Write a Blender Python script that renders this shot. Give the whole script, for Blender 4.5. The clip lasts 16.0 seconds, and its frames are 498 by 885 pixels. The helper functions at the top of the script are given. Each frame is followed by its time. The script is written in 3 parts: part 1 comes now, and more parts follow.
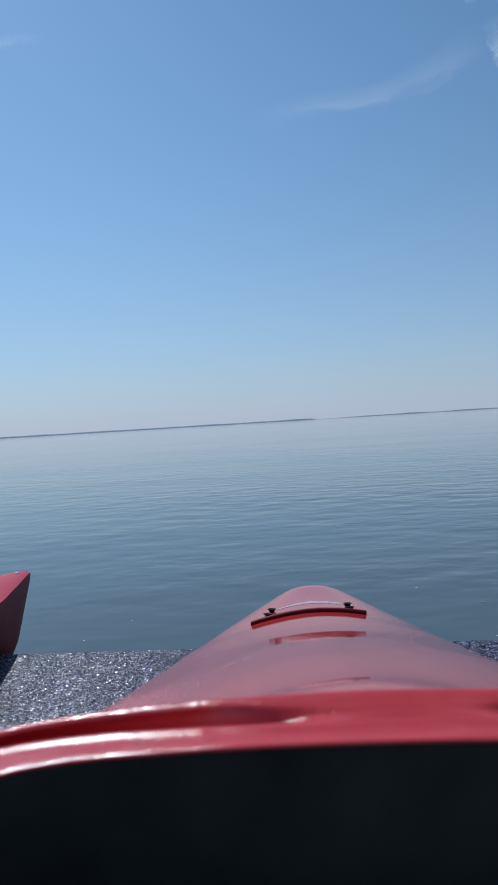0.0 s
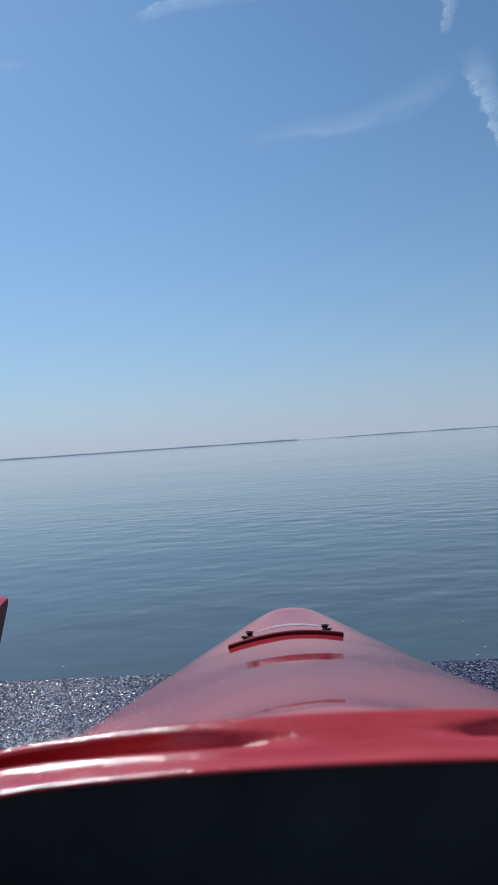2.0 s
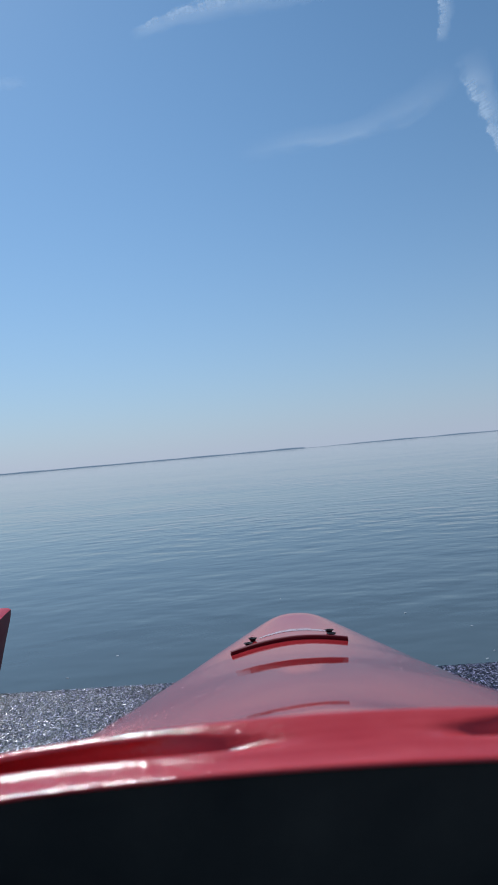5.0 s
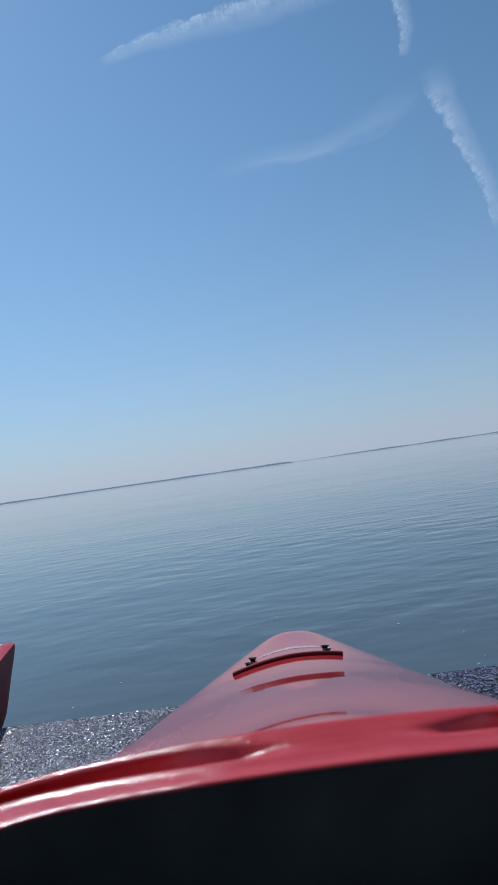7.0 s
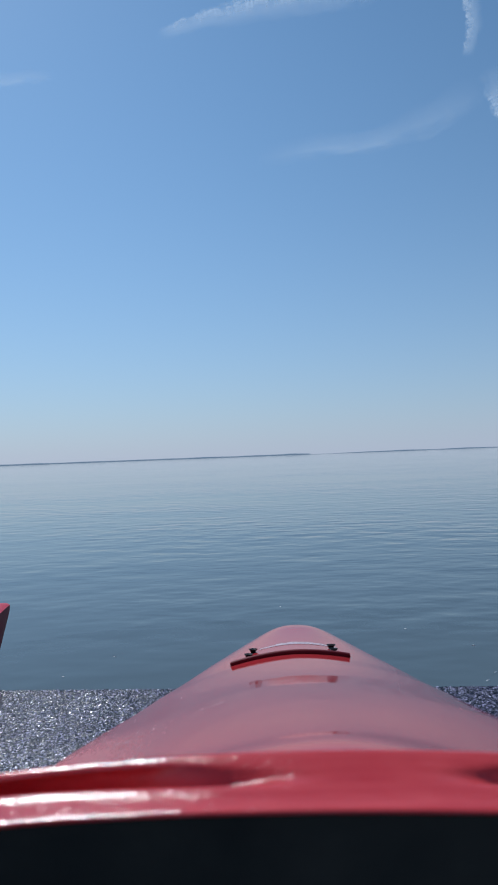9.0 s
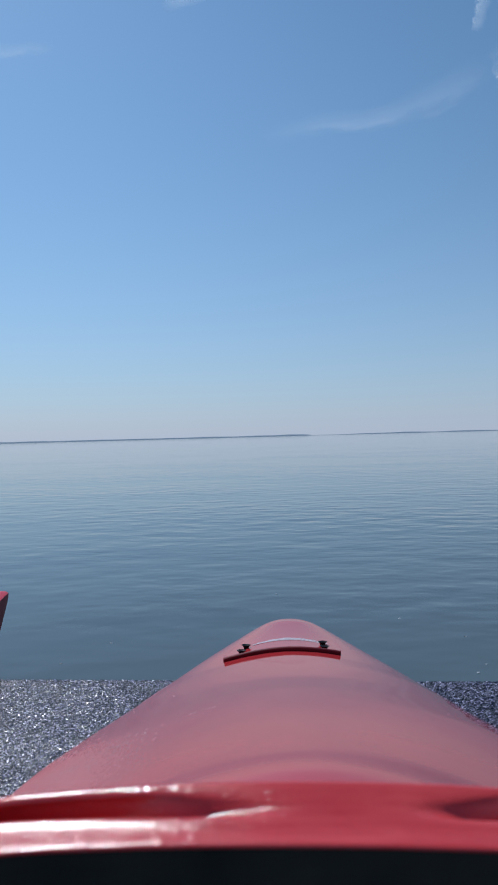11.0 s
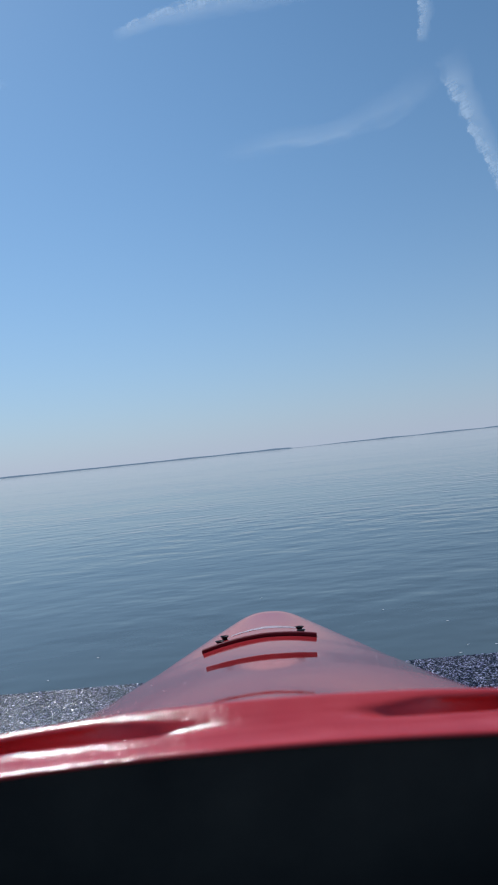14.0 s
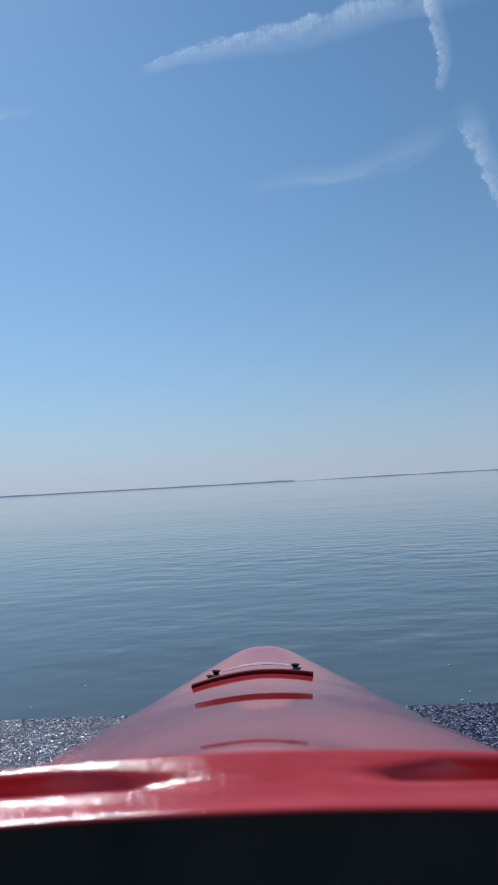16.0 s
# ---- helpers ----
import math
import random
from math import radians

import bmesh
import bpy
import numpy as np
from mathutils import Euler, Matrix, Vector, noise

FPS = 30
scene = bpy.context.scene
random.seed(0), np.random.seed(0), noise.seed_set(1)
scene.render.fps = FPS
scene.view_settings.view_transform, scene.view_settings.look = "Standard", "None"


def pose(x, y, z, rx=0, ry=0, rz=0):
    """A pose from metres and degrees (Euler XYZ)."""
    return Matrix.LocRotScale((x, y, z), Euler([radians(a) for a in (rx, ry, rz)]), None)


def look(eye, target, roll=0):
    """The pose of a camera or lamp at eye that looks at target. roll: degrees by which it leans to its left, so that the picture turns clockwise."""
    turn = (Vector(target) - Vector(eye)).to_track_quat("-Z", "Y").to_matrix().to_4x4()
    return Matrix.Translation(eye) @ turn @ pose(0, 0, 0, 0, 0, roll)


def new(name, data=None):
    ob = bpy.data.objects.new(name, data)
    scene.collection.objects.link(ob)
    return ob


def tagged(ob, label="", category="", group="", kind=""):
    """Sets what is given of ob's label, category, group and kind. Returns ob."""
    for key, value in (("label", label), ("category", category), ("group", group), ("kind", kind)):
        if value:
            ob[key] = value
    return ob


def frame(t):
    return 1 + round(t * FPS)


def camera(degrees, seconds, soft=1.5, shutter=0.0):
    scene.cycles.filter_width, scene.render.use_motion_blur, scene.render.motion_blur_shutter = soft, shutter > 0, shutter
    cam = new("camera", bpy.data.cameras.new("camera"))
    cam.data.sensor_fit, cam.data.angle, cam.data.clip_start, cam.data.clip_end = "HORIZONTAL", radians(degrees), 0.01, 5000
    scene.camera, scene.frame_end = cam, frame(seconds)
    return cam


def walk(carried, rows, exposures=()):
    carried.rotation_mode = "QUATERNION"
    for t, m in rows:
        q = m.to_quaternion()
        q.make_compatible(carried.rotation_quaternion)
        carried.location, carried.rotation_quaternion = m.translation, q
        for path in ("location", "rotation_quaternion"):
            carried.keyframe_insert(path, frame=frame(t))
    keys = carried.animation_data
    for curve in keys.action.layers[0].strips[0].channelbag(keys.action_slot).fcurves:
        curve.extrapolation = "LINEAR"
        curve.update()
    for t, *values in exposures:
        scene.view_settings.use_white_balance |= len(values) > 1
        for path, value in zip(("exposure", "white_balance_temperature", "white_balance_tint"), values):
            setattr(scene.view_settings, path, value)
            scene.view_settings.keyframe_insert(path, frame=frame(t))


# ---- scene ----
# ---- camera and its walk ----
cam = camera(40.47, 16.0, soft=1.5)
cam.data.dof.use_dof = True
cam.data.dof.focus_distance = 3.0
cam.data.dof.aperture_fstop = 12.0
# seconds, x, y, z, then the three turns in degrees
PATH = [
    (0.0, -0.031, 0.071, 0.601, 88.38, 3.48, 2.71),
    (0.5, -0.038, 0.026, 0.628, 88.93, 4.05, 2.28),
    (1.0, -0.042, 0.097, 0.581, 88.84, 2.91, 2.31),
    (1.5, -0.029, 0.076, 0.602, 89.13, 3.60, 1.48),
    (2.0, -0.012, 0.061, 0.604, 90.09, 3.92, 1.37),
    (2.5, -0.011, 0.086, 0.596, 90.38, 4.58, 1.25),
    (3.0, 0.006, 0.075, 0.605, 90.61, 4.74, 1.20),
    (3.5, -0.005, 0.064, 0.611, 90.62, 4.51, 1.43),
    (6.0, 0.007, 0.092, 0.577, 91.80, 5.67, 2.05),
    (6.5, 0.005, 0.028, 0.610, 92.78, 6.52, 1.46),
    (7.0, 0.003, -0.006, 0.618, 92.20, 8.24, 0.86),
    (7.5, -0.002, 0.072, 0.601, 92.59, 5.79, 1.83),
    (8.0, -0.012, 0.077, 0.606, 92.22, 4.32, 2.17),
    (8.5, -0.011, 0.100, 0.596, 91.74, 2.78, 2.30),
    (11.0, 0.005, 0.085, 0.644, 89.53, 1.52, 2.37),
    (11.5, 0.007, 0.048, 0.641, 90.25, 2.20, 1.47),
    (12.0, 0.009, 0.000, 0.627, 90.06, 2.25, 0.69),
    (12.5, 0.017, 0.088, 0.598, 90.09, 3.29, 1.32),
    (13.0, 0.000, -0.038, 0.640, 90.86, 2.85, 1.21),
    (13.5, 0.022, 0.022, 0.616, 90.10, 3.58, 0.51),
    (14.0, 0.045, 0.055, 0.586, 90.86, 5.96, 0.82),
    (14.5, 0.035, 0.068, 0.594, 91.76, 4.79, 1.28),
    (15.0, 0.027, 0.118, 0.565, 92.26, 4.48, 0.97),
    (15.5, 0.040, 0.097, 0.578, 93.10, 5.25, 1.07),
    (16.0, 0.045, 0.112, 0.575, 93.49, 3.17, 1.06),
]
walk(cam, [(r[0], pose(*r[1:])) for r in PATH], exposures=[(0.0, 0.0, 5600.0, 9.0), (16.0, 0.0, 5600.0, 9.0)])

# ---- sky and sun ----
SUN_AZ, SUN_EL = -32.0, 46.0
az, el = radians(SUN_AZ), radians(SUN_EL)
sun_from = Vector((math.sin(az) * math.cos(el), math.cos(az) * math.cos(el), math.sin(el)))
world = bpy.data.worlds.new("sky")
scene.world = world
world.use_nodes = True
wt = world.node_tree
wt.nodes.clear()
sky = wt.nodes.new("ShaderNodeTexSky")
sky.sky_type = "NISHITA"
sky.sun_disc = False
sky.sun_elevation = radians(SUN_EL)
sky.sun_rotation = radians(SUN_AZ % 360)
sky.altitude = 0.0
sky.air_density = 1.0
sky.dust_density = 0.1
sky.ozone_density = 1.0
wbg = wt.nodes.new("ShaderNodeBackground")
wbg.inputs["Strength"].default_value = 0.082
wout = wt.nodes.new("ShaderNodeOutputWorld")
# summer haze that thickens towards the horizon
wco = wt.nodes.new("ShaderNodeTexCoord")
wsep = wt.nodes.new("ShaderNodeSeparateXYZ")
wt.links.new(wco.outputs["Generated"], wsep.inputs[0])


def wmath(op, a, b=0.0):
    n = wt.nodes.new("ShaderNodeMath")
    n.operation = op
    for i, val in enumerate((a, b)):
        if isinstance(val, float):
            n.inputs[i].default_value = val
        else:
            wt.links.new(val, n.inputs[i])
    return n.outputs[0]


up = wmath("MAXIMUM", wsep.outputs["Z"], 0.0)
thick = wmath("MULTIPLY", wmath("POWER", 2.718, wmath("MULTIPLY", up, -5.2)), 0.94)
wmix = wt.nodes.new("ShaderNodeMix")
wmix.data_type = "RGBA"
wmix.clamp_factor = True
wt.links.new(thick, wmix.inputs[0])
wtint = wt.nodes.new("ShaderNodeMix")
wtint.data_type = "RGBA"
wtint.blend_type = "MULTIPLY"
wtint.inputs[0].default_value = 1.0
wtint.inputs[7].default_value = (0.855, 1.03, 1.0, 1)
wt.links.new(sky.outputs[0], wtint.inputs[6])
wt.links.new(wtint.outputs[2], wmix.inputs[6])
wlow = wt.nodes.new("ShaderNodeMix")
wlow.data_type = "RGBA"
wt.links.new(wmath("POWER", 2.718, wmath("MULTIPLY", up, -9.5)), wlow.inputs[0])
wlow.inputs[6].default_value = (3.82, 4.42, 6.36, 1)
wlow.inputs[7].default_value = (5.62, 5.90, 6.68, 1)
wt.links.new(wlow.outputs[2], wmix.inputs[7])
# brighter, whiter air towards the sun
wdot = wt.nodes.new("ShaderNodeVectorMath")
wdot.operation = "DOT_PRODUCT"
wt.links.new(wco.outputs["Generated"], wdot.inputs[0])
wdot.inputs[1].default_value = sun_from
glow = wmath("POWER", wmath("MAXIMUM", wdot.outputs["Value"], 0.0), 4.0)
wsun = wt.nodes.new("ShaderNodeVectorMath")
wsun.operation = "MULTIPLY_ADD"
wt.links.new(glow, wsun.inputs[0])
wsun.inputs[1].default_value = (0.35, 0.28, 0.25)
wsun.inputs[2].default_value = (0.93, 0.93, 0.93)
wair = wt.nodes.new("ShaderNodeMix")
wair.data_type = "RGBA"
wair.blend_type = "MULTIPLY"
wair.inputs[0].default_value = 1.0
wt.links.new(wmix.outputs[2], wair.inputs[6])
wt.links.new(wsun.outputs[0], wair.inputs[7])
wt.links.new(wair.outputs[2], wbg.inputs[0])
wt.links.new(wbg.outputs[0], wout.inputs[0])

sun_data = bpy.data.lights.new("sun", "SUN")
sun_data.energy = 3.2
sun_data.angle = radians(0.6)
sun_data.color = (1.0, 0.95, 0.87)
sun_lamp = new("sun", sun_data)
sun_lamp.matrix_world = look(sun_from * 50, (0, 0, 0))


# ---- materials ----
class Mat:
    """A small helper to write node materials briefly."""

    def __init__(self, name):
        self.m = bpy.data.materials.new(name)
        self.m.use_nodes = True
        self.t = self.m.node_tree
        self.b = self.t.nodes["Principled BSDF"]
        self.out = self.t.nodes["Material Output"]
        self.co = self.t.nodes.new("ShaderNodeTexCoord")

    def node(self, kind, **inputs):
        n = self.t.nodes.new(kind)
        for k, val in inputs.items():
            n.inputs[k.replace("_", " ")].default_value = val
        return n

    def link(self, a, b):
        self.t.links.new(a, b)

    def mapped(self, sx, sy, sz, rot=0.0, where="Object"):
        n = self.t.nodes.new("ShaderNodeMapping")
        n.inputs["Scale"].default_value = (sx, sy, sz)
        n.inputs["Rotation"].default_value = (0, 0, rot)
        self.link(self.co.outputs[where], n.inputs["Vector"])
        return n.outputs[0]

    def noise(self, scale, detail=4.0, rough=0.55, vec=None):
        n = self.node("ShaderNodeTexNoise", Scale=scale, Detail=detail, Roughness=rough)
        self.link(vec if vec is not None else self.co.outputs["Object"], n.inputs["Vector"])
        return n.outputs["Fac"]

    def ramp(self, fac, stops):
        n = self.t.nodes.new("ShaderNodeValToRGB")
        e = n.color_ramp.elements
        while len(e) < len(stops):
            e.new(0.5)
        for i, (p, c) in enumerate(stops):
            e[i].position = p
            e[i].color = (c, c, c, 1) if isinstance(c, float) else (*c, 1)
        self.link(fac, n.inputs[0])
        return n.outputs[0]

    def math(self, op, a, b):
        n = self.t.nodes.new("ShaderNodeMath")
        n.operation = op
        for i, val in enumerate((a, b)):
            if isinstance(val, (int, float)):
                n.inputs[i].default_value = val
            else:
                self.link(val, n.inputs[i])
        return n.outputs[0]

    def bump(self, height, strength, distance, prev=None):
        n = self.node("ShaderNodeBump", Strength=strength, Distance=distance)
        self.link(height, n.inputs["Height"])
        if prev is not None:
            self.link(prev, n.inputs["Normal"])
        self.link(n.outputs[0], self.b.inputs["Normal"])
        return n.outputs[0]


def plastic(name, lo, hi, rough, scuff=0.08, peel=0.025, rubbed=None):
    """Moulded polyethylene: slight colour drift, fine peel, scuffs in the gloss."""
    a = Mat(name)
    drift = a.ramp(a.noise(5.0, 5), [(0.3, lo), (0.7, hi)])
    a.link(drift, a.b.inputs["Base Color"])
    scr = a.noise(30.0, 6, 0.7, a.mapped(1.0, 0.12, 1.0, 0.4))
    dull = a.ramp(scr, [(0.35, rough), (0.75, rough + scuff)])
    if rubbed:
        # a patch rubbed dull and pale by feet and grit
        x, y, r = rubbed
        off = a.t.nodes.new("ShaderNodeVectorMath")
        off.operation = "DISTANCE"
        flat = a.t.nodes.new("ShaderNodeVectorMath")
        flat.operation = "MULTIPLY"
        a.link(a.co.outputs["Object"], flat.inputs[0])
        flat.inputs[1].default_value = (1.0, 0.6, 0.0)
        a.link(flat.outputs[0], off.inputs[0])
        off.inputs[1].default_value = (x, y * 0.6, 0.0)
        scratch = a.noise(1.0, 5, 0.7, a.mapped(300.0, 60.0, 100.0, 0.35))
        edge = a.math("ADD", a.math("DIVIDE", off.outputs["Value"], r), a.math("MULTIPLY", a.math("SUBTRACT", scratch, 0.5), 0.9))
        patch = a.ramp(edge, [(0.45, 1.0), (1.0, 0.0)])
        dull = a.math("ADD", dull, a.math("MULTIPLY", patch, 0.42))
        pale = a.t.nodes.new("ShaderNodeMix")
        pale.data_type = "RGBA"
        a.link(a.math("MULTIPLY", patch, 0.35), pale.inputs[0])
        a.link(drift, pale.inputs[6])
        pale.inputs[7].default_value = (0.42, 0.24, 0.26, 1)
        a.link(pale.outputs[2], a.b.inputs["Base Color"])
    a.link(dull, a.b.inputs["Roughness"])
    a.b.inputs["IOR"].default_value = 1.5
    n = a.bump(a.noise(420.0, 2), peel, 0.001)
    a.bump(a.noise(6.0, 1), 0.02, 0.004, n)
    return a.m


RED = plastic("red_deck_plastic", (0.44, 0.030, 0.036), (0.50, 0.040, 0.046), 0.025, scuff=0.05, peel=0.012, rubbed=(-0.36, 0.80, 0.20))
RED_BOW = plastic("faded_red_bow_plastic", (0.46, 0.012, 0.034), (0.54, 0.018, 0.042), 0.36)
RED_BOW.node_tree.nodes["Principled BSDF"].inputs["Specular IOR Level"].default_value = 0.13
# hull sides: a darker, duller red than the decks
HULL = plastic("dark_red_hull_plastic", (0.16, 0.007, 0.013), (0.21, 0.010, 0.018), 0.42)
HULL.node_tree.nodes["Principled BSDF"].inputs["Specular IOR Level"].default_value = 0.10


def rim_plastic():
    """Red rim plastic: streaky colour, and a fine peel that breaks the sun into sparks."""
    a = Mat("red_rim_plastic")
    streak = a.noise(1.0, 4, 0.6, a.mapped(9.0, 70.0, 70.0))
    blot = a.noise(14.0, 3)
    mix = a.math("ADD", a.math("MULTIPLY", streak, 0.6), a.math("MULTIPLY", blot, 0.4))
    a.link(a.ramp(mix, [(0.36, (0.50, 0.022, 0.024)), (0.64, (0.66, 0.066, 0.064))]), a.b.inputs["Base Color"])
    a.link(a.ramp(a.noise(40.0, 4), [(0.35, 0.11), (0.7, 0.20)]), a.b.inputs["Roughness"])
    a.b.inputs["IOR"].default_value = 1.5
    a.b.inputs["Specular IOR Level"].default_value = 0.58
    n = a.bump(a.noise(60.0, 2), 0.04, 0.002)
    a.bump(a.noise(430.0, 2), 0.55, 0.001, n)
    return a.m


RED_RIM = rim_plastic()
MAROON = plastic("dark_red_bar_plastic", (0.14, 0.005, 0.011), (0.19, 0.009, 0.015), 0.5)
MAROON.node_tree.nodes["Principled BSDF"].inputs["Specular IOR Level"].default_value = 0.2
BLACK = plastic("black_fitting_plastic", (0.004, 0.004, 0.005), (0.007, 0.007, 0.008), 0.35)
BLACK.node_tree.nodes["Principled BSDF"].inputs["Specular IOR Level"].default_value = 0.12
LINER = plastic("black_liner_foam", (0.010, 0.010, 0.010), (0.060, 0.050, 0.040), 0.8)


def print_material():
    a = Mat("worn_white_print")
    w = a.noise(300.0, 3, 0.6, a.mapped(1.0, 1.0, 1.0, 0.7))
    a.link(a.ramp(w, [(0.35, (0.42, 0.25, 0.28)), (0.65, (0.72, 0.64, 0.65))]), a.b.inputs["Base Color"])
    a.b.inputs["Roughness"].default_value = 0.28
    a.bump(w, 0.1, 0.0005)
    return a.m


DECAL = print_material()


def steel_material():
    a = Mat("steel")
    a.b.inputs["Metallic"].default_value = 1.0
    a.b.inputs["Base Color"].default_value = (0.7, 0.7, 0.7, 1)
    a.link(a.ramp(a.noise(200.0), [(0.3, 0.15), (0.7, 0.3)]), a.b.inputs["Roughness"])
    return a.m


STEEL = steel_material()


# dark stone tones; the pale lilac stops paint sun glints into the colour
STONES_AND_GLINTS = [(0.0, (0.002, 0.003, 0.010)), (0.74, (0.006, 0.008, 0.028)), (0.79, (0.05, 0.05, 0.13)), (0.86, (0.44, 0.40, 0.58)), (1.0, (0.80, 0.74, 0.90))]


def grit_base_material():
    a = Mat("gritty_dark_ground")
    cell = a.node("ShaderNodeTexVoronoi", Scale=330.0)
    a.link(a.co.outputs["Object"], cell.inputs["Vector"])
    tone = a.t.nodes.new("ShaderNodeSeparateColor")
    a.link(cell.outputs["Color"], tone.inputs[0])
    wide = a.ramp(a.noise(2.3, 4), [(0.3, 0.95), (0.7, 1.0)])
    a.link(a.ramp(a.math("MULTIPLY", tone.outputs[0], wide), STONES_AND_GLINTS), a.b.inputs["Base Color"])
    a.link(a.ramp(tone.outputs[1], [(0.0, 0.25), (1.0, 0.6)]), a.b.inputs["Roughness"])
    n = a.bump(cell.outputs["Distance"], 0.7, 0.003)
    a.bump(a.noise(90.0, 3), 0.12, 0.005, n)
    return a.m


def grain_material():
    a = Mat("dark_grain_pale_glints")
    geo = a.t.nodes.new("ShaderNodeNewGeometry")
    rnd = geo.outputs["Random Per Island"]
    clump = a.math("MULTIPLY", a.math("SUBTRACT", a.noise(140.0, 2), 0.5), 0.2)
    a.link(a.ramp(a.math("ADD", rnd, clump), STONES_AND_GLINTS), a.b.inputs["Base Color"])
    a.link(a.ramp(rnd, [(0.0, 0.30), (1.0, 0.16)]), a.b.inputs["Roughness"])
    a.b.inputs["IOR"].default_value = 1.5
    a.link(a.ramp(rnd, [(0.70, 0.22), (0.85, 0.5)]), a.b.inputs["Specular IOR Level"])
    a.bump(a.noise(900.0, 2), 0.3, 0.0006)
    return a.m


GRIT = grit_base_material()
GRAIN = grain_material()


def water_material():
    a = Mat("calm_lake_water")
    a.b.inputs["IOR"].default_value = 1.333
    a.b.inputs["Roughness"].default_value = 0.03
    deep = a.ramp(a.noise(0.05, 3), [(0.3, (0.078, 0.098, 0.101)), (0.7, (0.089, 0.110, 0.112))])
    a.link(deep, a.b.inputs["Base Color"])
    # long low swell lines, ripples, and patches where the wind touches
    swell = a.noise(1.0, 2, 0.5, a.mapped(0.35, 0.8, 1.0, 0.15))
    ripple = a.noise(1.0, 2, 0.45, a.mapped(2.9, 4.2, 1.0, -0.10))
    cross = a.noise(1.0, 2, 0.45, a.mapped(2.6, 4.0, 1.0, 0.50))
    fine = a.noise(1.0, 3, 0.5, a.mapped(6.0, 11.0, 1.0, 0.06))
    patch = a.ramp(a.noise(1.0, 3, 0.5, a.mapped(0.16, 0.26, 1.0, 0.1)), [(0.36, 0.3), (0.62, 1.0)])
    n = a.bump(swell, 0.08, 0.05)
    n = a.bump(a.math("MULTIPLY", ripple, patch), 0.9, 0.0150, n)
    n = a.bump(a.math("MULTIPLY", cross, patch), 0.8, 0.0145, n)
    a.bump(a.math("MULTIPLY", fine, patch), 0.25, 0.004, n)
    return a.m


WATER = water_material()


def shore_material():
    a = Mat("wooded_shore_haze_glow")
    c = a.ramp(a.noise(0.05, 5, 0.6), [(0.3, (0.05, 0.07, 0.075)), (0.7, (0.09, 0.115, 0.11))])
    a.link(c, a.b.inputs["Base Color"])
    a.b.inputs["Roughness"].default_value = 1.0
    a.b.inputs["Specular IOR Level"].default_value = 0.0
    # aerial haze painted as an even blue glow over the trees
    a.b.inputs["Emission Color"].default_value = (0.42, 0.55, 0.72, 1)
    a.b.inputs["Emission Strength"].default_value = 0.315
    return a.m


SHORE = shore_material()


def vapour_material(name, density, grain, soft, fade=0.07):
    """Thin ice cloud: a white veil with a painted glow, dense along one side, torn by noise."""
    a = Mat(name)
    sep = a.t.nodes.new("ShaderNodeSeparateXYZ")
    a.link(a.co.outputs["UV"], sep.inputs[0])
    fray = a.noise(1.0, 5, 0.6, a.mapped(grain * 0.55, 3.0, 1.0, 0.25, "UV"))
    teeth = a.noise(1.0, 4, 0.6, a.mapped(grain * 3.2, 1.1, 1.0, 0.0, "UV"))
    wide = a.noise(1.0, 3, 0.5, a.mapped(grain * 0.2, 1.0, 1.0, 0.0, "UV"))
    torn = a.math("ADD", a.math("MULTIPLY", a.math("SUBTRACT", fray, 0.5), 0.95), a.math("MULTIPLY", a.math("SUBTRACT", teeth, 0.5), 0.22))
    # crisp and torn along one side, thinning out to the other
    across = a.math("ADD", sep.outputs["Y"], a.math("MULTIPLY", torn, 0.8))
    body = a.ramp(across, [(0.10, 0.0), (0.10 + soft, 1.0), (0.55, 0.70), (0.95, 0.0)])
    fibre = a.ramp(a.math("ADD", a.math("MULTIPLY", teeth, 0.32), a.math("MULTIPLY", fray, 0.68)), [(0.36, 0.22), (0.62, 1.0)])
    ends = a.ramp(sep.outputs["X"], [(0.0, 0.0), (fade, 1.0), (0.80, 1.0), (1.0, 0.0)])
    al = a.math("MULTIPLY", a.math("MULTIPLY", body, fibre), a.math("MULTIPLY", ends, a.math("ADD", wide, 0.35)))
    a.link(a.math("MULTIPLY", al, density), a.b.inputs["Alpha"])
    a.b.inputs["Base Color"].default_value = (0.9, 0.9, 0.9, 1)
    a.b.inputs["Roughness"].default_value = 1.0
    a.b.inputs["Specular IOR Level"].default_value = 0.0
    # pale glow stands in for sunlight scattered through the ice
    a.b.inputs["Emission Color"].default_value = (0.80, 0.90, 1.0, 1)
    a.b.inputs["Emission Strength"].default_value = 0.45
    return a.m


# ---- mesh helpers ----
def mesh_object(name, verts, faces, material, parent=None, label="", smooth=True):
    me = bpy.data.meshes.new(name)
    me.from_pydata([tuple(p) for p in verts], [], faces)
    me.materials.append(material)
    if smooth:
        me.polygons.foreach_set("use_smooth", [True] * len(me.polygons))
    me.update()
    ob = new(name, me)
    if parent is not None:
        ob.parent = parent
    if label:
        ob["label"] = label
    return ob


def part(name, bm, material, parent, label="", smooth=True):
    me = bpy.data.meshes.new(name)
    bmesh.ops.recalc_face_normals(bm, faces=bm.faces)
    bm.to_mesh(me)
    bm.free()
    me.materials.append(material)
    if smooth:
        me.polygons.foreach_set("use_smooth", [True] * len(me.polygons))
    ob = new(name, me)
    ob.parent = parent
    if label:
        ob["label"] = label
    return ob


